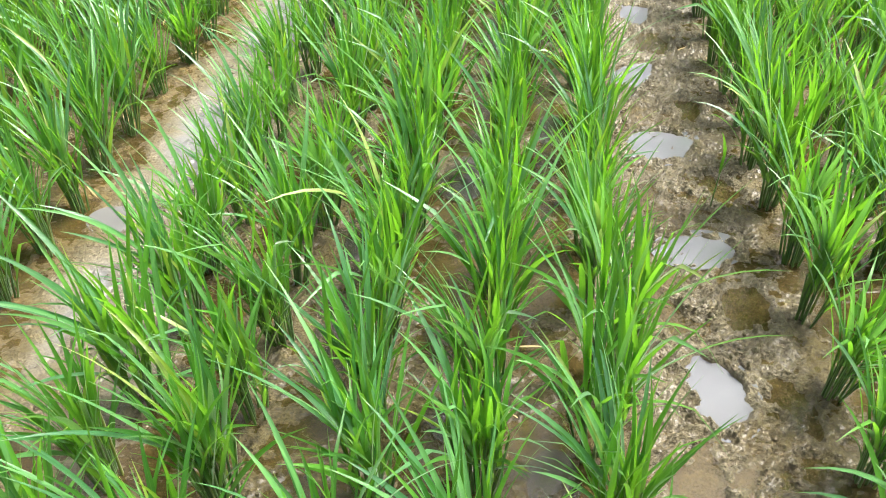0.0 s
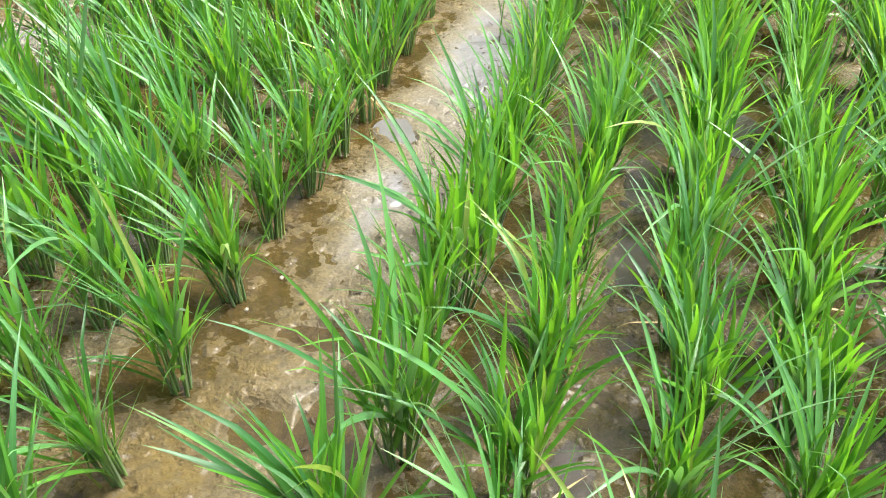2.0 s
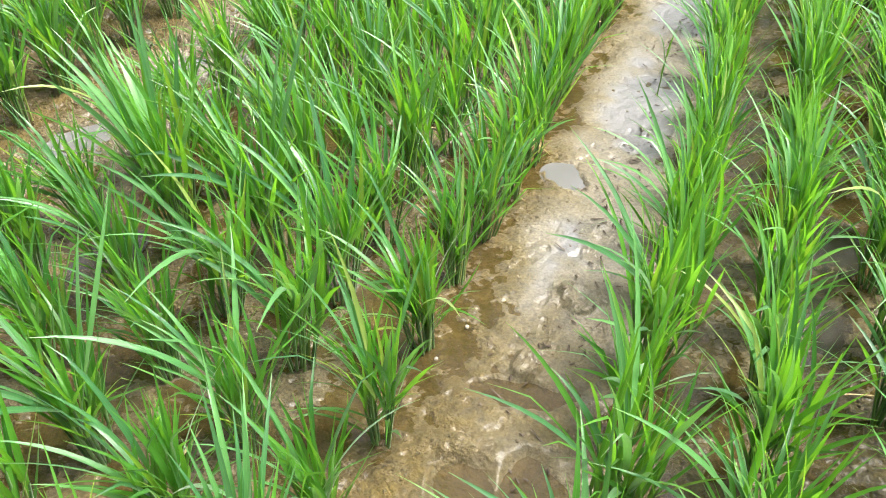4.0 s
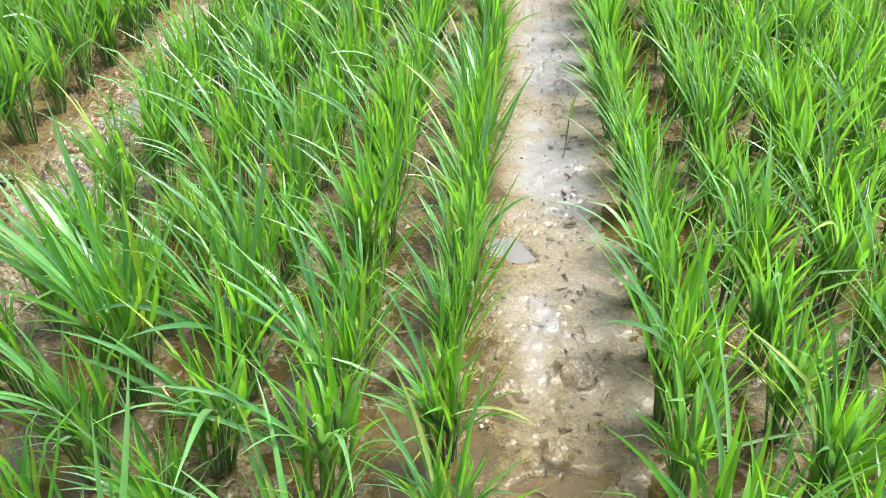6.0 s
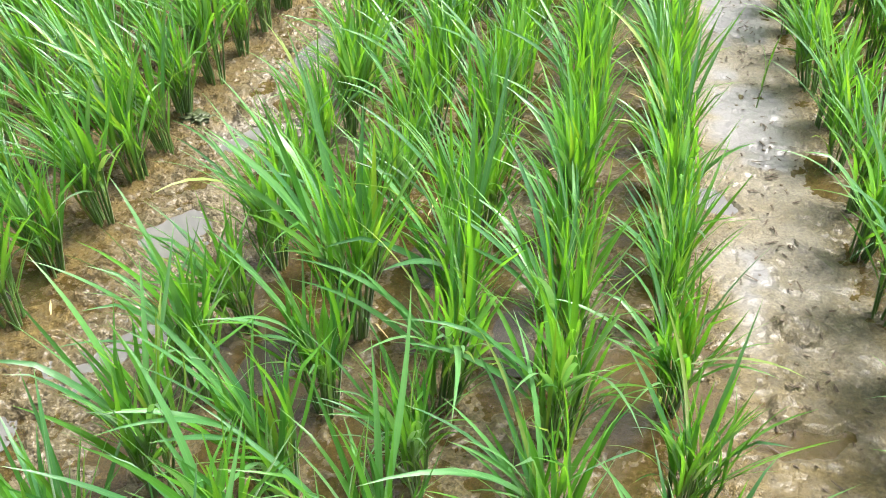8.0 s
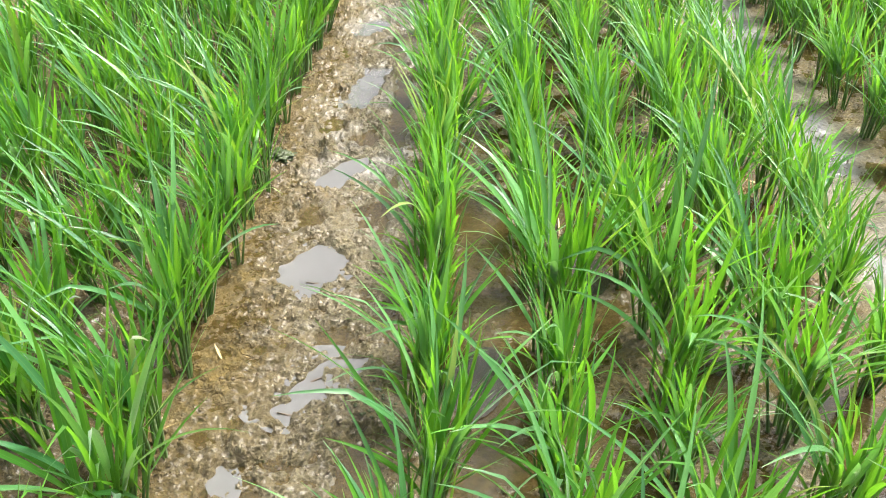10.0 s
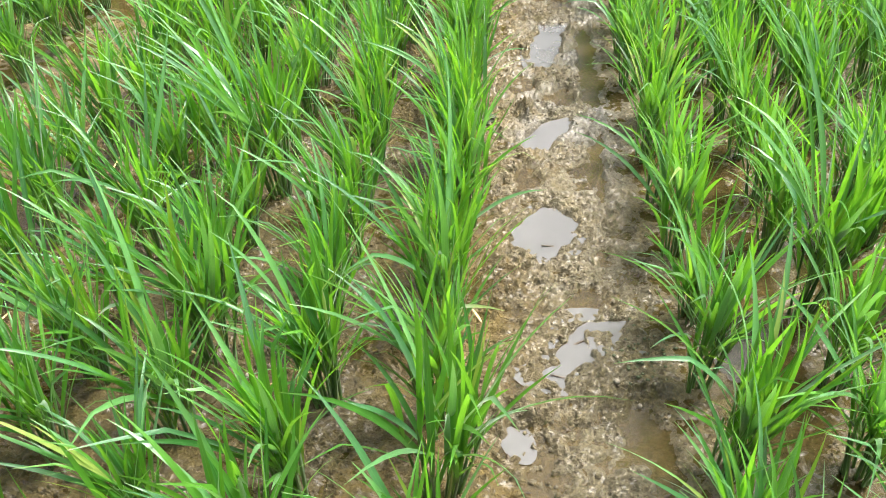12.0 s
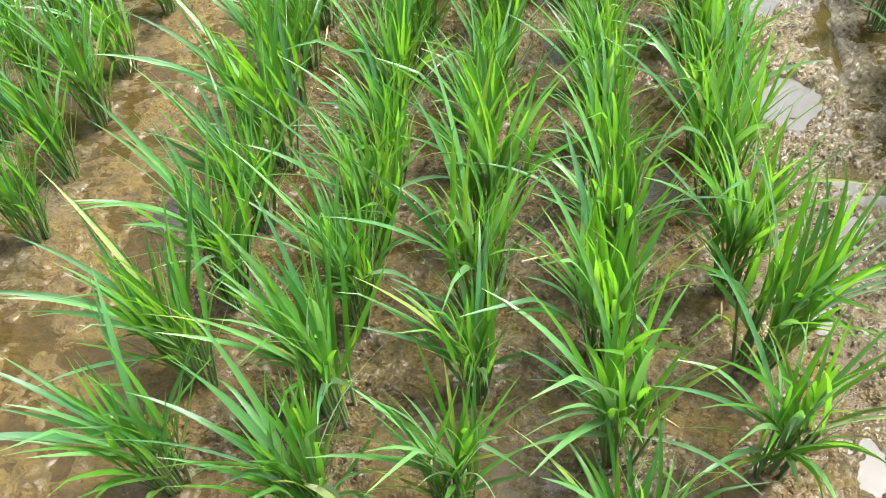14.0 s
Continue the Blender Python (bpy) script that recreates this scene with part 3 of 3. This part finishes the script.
rng = random.Random(11)
KINDS = []
for k in range(20):
    KINDS.append(rice_plant(100 + k, rng.randint(15, 18), rng.uniform(0.44, 0.51), rng.uniform(0.15, 0.5)))
used = set()
LANE_ROWS = (0.685, 0.195, -0.745, -1.215, -2.175, -2.705, -3.735, -4.27)
FAR_Y = 2.72
far_v, far_f, far_uv, far_mat = [], [], [], []
for row, (rx, ry, step) in enumerate(ROWS):
    first = ry - step * math.floor((ry - 0.04) / step)
    known = list(HILLS.get(rx, ()))
    start = known[-1] + step if known else first
    for y in known + [start + k * step for k in range(int((4.35 - start) / step) + 1)]:
        y += rng.gauss(0, 0.006)
        x = rx + rng.gauss(0, 0.012)
        kind = rng.randrange(len(KINDS))
        root, strips = KINDS[kind]
        size = rng.uniform(0.9, 1.1) * (0.86 if rx < -4.2 else 0.9 if rx == -1.215 else 1.0)
        m = pose(x, y, ground_z(x, y), rng.gauss(0, 2.5), rng.gauss(0, 2.5), rng.uniform(-50, 50)) @ Matrix.Diagonal((size, size, size * rng.uniform(0.94, 1.05), 1))
        if y < FAR_Y:
            if kind in used:
                hill = copy_thing(root, m)
            else:
                hill = root
                root.matrix_basis = m
                used.add(kind)
            label = "young green rice plant tufted in wet mud"
            if rx in LANE_ROWS:
                label = "young green rice plant at the edge of a muddy lane"
            if rx in (-1.215, -4.27):
                label = "small young rice plant at the edge of a muddy lane"
            tagged(hill, label)
        else:
            stems, tuft, singles = strips
            mm = np.array(m)
            for which, st in [(1, stems), (0, tuft)] + [(2, s) for s in singles]:
                v = np.array(st.v) @ mm[:3, :3].T + mm[:3, 3]
                n0 = sum(len(a) for a in far_v)
                far_v.append(v)
                far_f.extend(tuple(i + n0 for i in f) for f in st.f)
                far_uv.extend(st.uv)
                far_mat.extend([which] * len(st.f))
far = Strips()
far.v, far.f, far.uv = np.concatenate(far_v), far_f, far_uv
far_mesh = far.mesh("distant_rice", LEAF)
far_mesh.materials.append(STEM)
far_mesh.materials.append(BROAD)
far_mesh.polygons.foreach_set("material_index", np.array(far_mat, dtype=np.int32))
tagged(new("distant_rice", far_mesh), "dense green rice rows further into the paddy", "rice", kind="stuff")


# ---- small things on the mud ----
def on_ground(x, y, lift=0.0):
    return Vector((x, y, max(ground_z(x, y), WATER_Z) + lift))


def lump_shape(bm, rng, at, size, flat):
    made = bmesh.ops.create_icosphere(bm, subdivisions=1, radius=size, matrix=Matrix.Translation(at))
    for v in made["verts"]:
        d = v.co - Vector(at)
        v.co = Vector(at) + Vector((d.x * rng.uniform(0.7, 1.3), d.y * rng.uniform(0.7, 1.3), d.z * flat * rng.uniform(0.6, 1.2)))


def joined(name, bm, material, smooth_faces=True):
    me = bpy.data.meshes.new(name)
    bm.to_mesh(me)
    bm.free()
    me.polygons.foreach_set("use_smooth", np.full(len(me.polygons), smooth_faces))
    me.materials.append(material)
    return new(name, me)


# loose crumbs of mud, thick where the mud is torn
def mud_crumbs(count, seed):
    r = np.random.RandomState(seed)
    x, y = r.uniform(-4.35, 0.85, count), 0.2 + 2.5 * r.rand(count) ** 1.25
    i, j = np.searchsorted(GX, x), np.searchsorted(GY, y)
    z = Z[i, j]
    torn = 0.12 + smooth(0.40, 0.58, fbm(x, y, 9, 83, 3)) * (0.5 + 0.5 * smooth(0.4, 0.6, fbm(x, y, 33, 57, 2)))
    keep = (z > WATER_Z + 0.0005) & (r.rand(count) < torn * np.clip(ROUGH[i, j] * 1.1, 0.25, 1) * (1 - 0.85 * GLAZE[i, j]) * (1 - 0.85 * band(x, -1.09, -0.78, 0.02)))
    x, y, z, i, j = (v[keep] for v in (x, y, z, i, j))
    n = len(x)
    size = 0.0017 + 0.0026 * r.rand(n) ** 2 + 0.0045 * (r.rand(n) < 0.04) * r.rand(n)
    high = size * r.uniform(0.7, 1.25, n)
    turn = r.uniform(0, 6.28, n)
    ring = 2 * math.pi * np.arange(5) / 5
    co = np.empty((n, 11, 3))
    for k, (wide, up) in enumerate(((1.15, -0.35), (0.78, 0.55))):
        a = turn[:, None] + ring + r.uniform(-0.3, 0.3, (n, 5))
        w = size[:, None] * wide * r.uniform(0.7, 1.3, (n, 5))
        co[:, 5 * k:5 * k + 5, 0] = x[:, None] + w * np.cos(a)
        co[:, 5 * k:5 * k + 5, 1] = y[:, None] + w * np.sin(a)
        co[:, 5 * k:5 * k + 5, 2] = z[:, None] + high[:, None] * up * r.uniform(0.8, 1.2, (n, 5))
    co[:, 10] = np.stack([x + size * r.uniform(-0.3, 0.3, n), y + size * r.uniform(-0.3, 0.3, n), z + high], 1)
    q = [(k, (k + 1) % 5, 5 + (k + 1) % 5, 5 + k) for k in range(5)]
    faces = [tuple(b + v for v in f) for b in range(0, 11 * n, 11) for f in q] + [(b + 5 + k, b + 5 + (k + 1) % 5, b + 10) for b in range(0, 11 * n, 11) for k in range(5)]
    me = bpy.data.meshes.new("mud_crumbs")
    me.from_pydata(co.reshape(-1, 3).tolist(), [], faces)
    at = me.color_attributes.new("silt", "FLOAT_COLOR", "POINT")
    pale = np.clip(GREY[i, j] + r.uniform(-0.45, 0.35, n), 0, 1)
    tone = np.stack([RUST[i, j] * r.uniform(0.3, 1.0, n), pale, ROUGH[i, j], np.zeros(n)], 1)
    at.data.foreach_set("color", np.repeat(tone, 11, 0).ravel().astype(np.float32))
    me.materials.append(MUD)
    tagged(new("mud_crumbs", me), "loose wet crumbs of torn brown mud", "mud crumbs", kind="stuff")


mud_crumbs(130000, 77)

# crumbs and clods of mud along the trodden lanes
rng = random.Random(21)
bm = bmesh.new()
for lane, count in (("a", 90), ("c", 100), ("b", 30), ("d", 50)):
    lo, hi = LANES[lane]
    for k in range(count):
        x, y = rng.uniform(lo + 0.06, hi - 0.03), rng.uniform(0.3, 3.3)
        if ground_z(x, y) > WATER_Z + 0.002:
            s = rng.choice((0.003, 0.004, 0.005, 0.006))
            lump_shape(bm, rng, on_ground(x, y, s * 0.05), s, 0.45)
tagged(joined("mud_clods", bm, CLOD), "small wet mud clods scattered along trodden lanes", "mud clods", kind="stuff")

# rotten stalks and leaf bits lying on the smooth lane
rng = random.Random(22)
bits = Strips()
for k in range(330):
    lane = rng.choice(("b", "b", "b", "b", "a", "c", "d"))
    lo, hi = LANES[lane]
    mid = -0.93 if lane == "b" else (lo + hi) / 2
    x, y = rng.gauss(mid, 0.055 if lane == "b" else 0.12), rng.uniform(0.5, 3.8)
    a, long = rng.uniform(0, 6.28), rng.choice((0.006, 0.009, 0.012, 0.018, 0.03))
    p = on_ground(x, y, 0.003)
    q = p + Vector((math.cos(a) * long, math.sin(a) * long, rng.uniform(0.0, 0.006)))
    stem(bits, p, q, 0.0034, 0.0018)
stem(bits, on_ground(-0.87, 2.57, 0.006), on_ground(-0.80, 2.60, 0.01), 0.006, 0.003)
tagged(new("plant_litter", bits.mesh("plant_litter", LITTER)), "dark rotten straw bits lying on the mud", "plant litter", kind="stuff")

# pale dry leaves lying flat near the hills
rng = random.Random(23)
dry = Strips()
for k in range(90):
    rx = rng.choice(ROWS)[0]
    x, y = rx + rng.gauss(0, 0.08), rng.uniform(0.2, 3.0)
    base = on_ground(x, y, 0.006)
    blade(dry, rng, base, rng.uniform(0, 6.28), 1.45, rng.uniform(0.05, 0.13), rng.uniform(0.003, 0.006), 0.15, 0.0)
tagged(new("dry_leaves", dry.mesh("dry_leaves", STRAW)), "pale dry rice leaves fallen flat on wet mud", "dry leaves", kind="stuff")


# lone seedlings in the lanes
def seedling(x, y, high, seed):
    rng = random.Random(seed)
    stalk, leaf = Strips(), []
    stem(stalk, (0, 0, -0.01), (0.006, 0.0, high * 0.7), 0.0026, 0.0016)
    root = tagged(new("rice_seedling"), "thin lone green seedling standing in the lane", "seedling", "lone seedlings")
    new("stalk", stalk.mesh("stalk", STEM)).parent = root
    for k in range(3):
        one = Strips()
        blade(one, rng, (0.003 * k, 0, high * (0.35 + 0.17 * k)), rng.uniform(0, 6.28), 0.14, high * 0.55, 0.008, 0.5, 0.1)
        new("leaf_blade", one.mesh("leaf_blade", LEAF)).parent = root
    root.matrix_basis = pose(x, y, ground_z(x, y))


seedling(-0.926, 2.20, 0.21, 1)
seedling(0.525, 1.86, 0.20, 2)

# a few round pale pebbles on the trodden mud
def pebble(x, y, size, seed):
    rng = random.Random(seed)
    bm = bmesh.new()
    bmesh.ops.create_icosphere(bm, subdivisions=2, radius=1.0)
    for v in bm.verts:
        v.co *= 1.0 + 0.25 * noise.noise(v.co * 1.7 + Vector((seed, 0, 0)))
        v.co = Vector((v.co.x * size, v.co.y * size * 0.85, v.co.z * size * 0.7))
    ob = joined("pebble", bm, PEBBLE)
    ob.matrix_basis = Matrix.Translation(on_ground(x, y, size * 0.35)) @ pose(0, 0, 0, 0, 0, rng.uniform(0, 360))
    tagged(ob, "small round grey-brown pebble half sunk in mud", "pebble", "pebbles in the lane")


for k, (x, y, size) in enumerate(((-2.345, 0.775, 0.0075), (-2.285, 0.845, 0.006), (-2.375, 0.70, 0.005), (-2.30, 0.735, 0.006), (-2.335, 0.865, 0.0045), (-2.265, 0.785, 0.005),
                                  (-2.43, 0.715, 0.0045), (-1.145, 1.02, 0.006), (-1.175, 0.905, 0.0055), (-3.86, 0.965, 0.007), (-3.02, 0.66, 0.0065), (-2.83, 0.60, 0.007))):
    pebble(x, y, size, k)

# dark algae on the trodden lane
def algae_clump(x, y, wide, long, high, label):
    bm = bmesh.new()
    bmesh.ops.create_icosphere(bm, subdivisions=4, radius=1.0)
    for v in bm.verts:
        n = noise.fractal(v.co * 2.3 + Vector((x * 7, y * 5, 0)), 0.7, 2.0, 4)
        v.co = Vector((v.co.x * wide, v.co.y * long, v.co.z * high)) * (1.0 + 0.75 * n)
    ob = joined("algae_clump", bm, ALGAE)
    ob.matrix_basis = Matrix.Translation(on_ground(x, y, high * 0.25))
    tagged(ob, label, "algae", "algae in the lane")


algae_clump(-2.67, 1.87, 0.042, 0.034, 0.016, "dark green algae clump on the muddy lane edge")
rng = random.Random(5)
bm = bmesh.new()
for k in range(70):
    x, y = rng.gauss(-2.275, 0.035), rng.gauss(0.87, 0.045)
    lump_shape(bm, rng, on_ground(x, y, 0.0004), rng.uniform(0.0025, 0.006), 0.4)
tagged(joined("algae_specks", bm, ALGAE), "dark green specks of algae on trodden mud", "algae", kind="stuff")
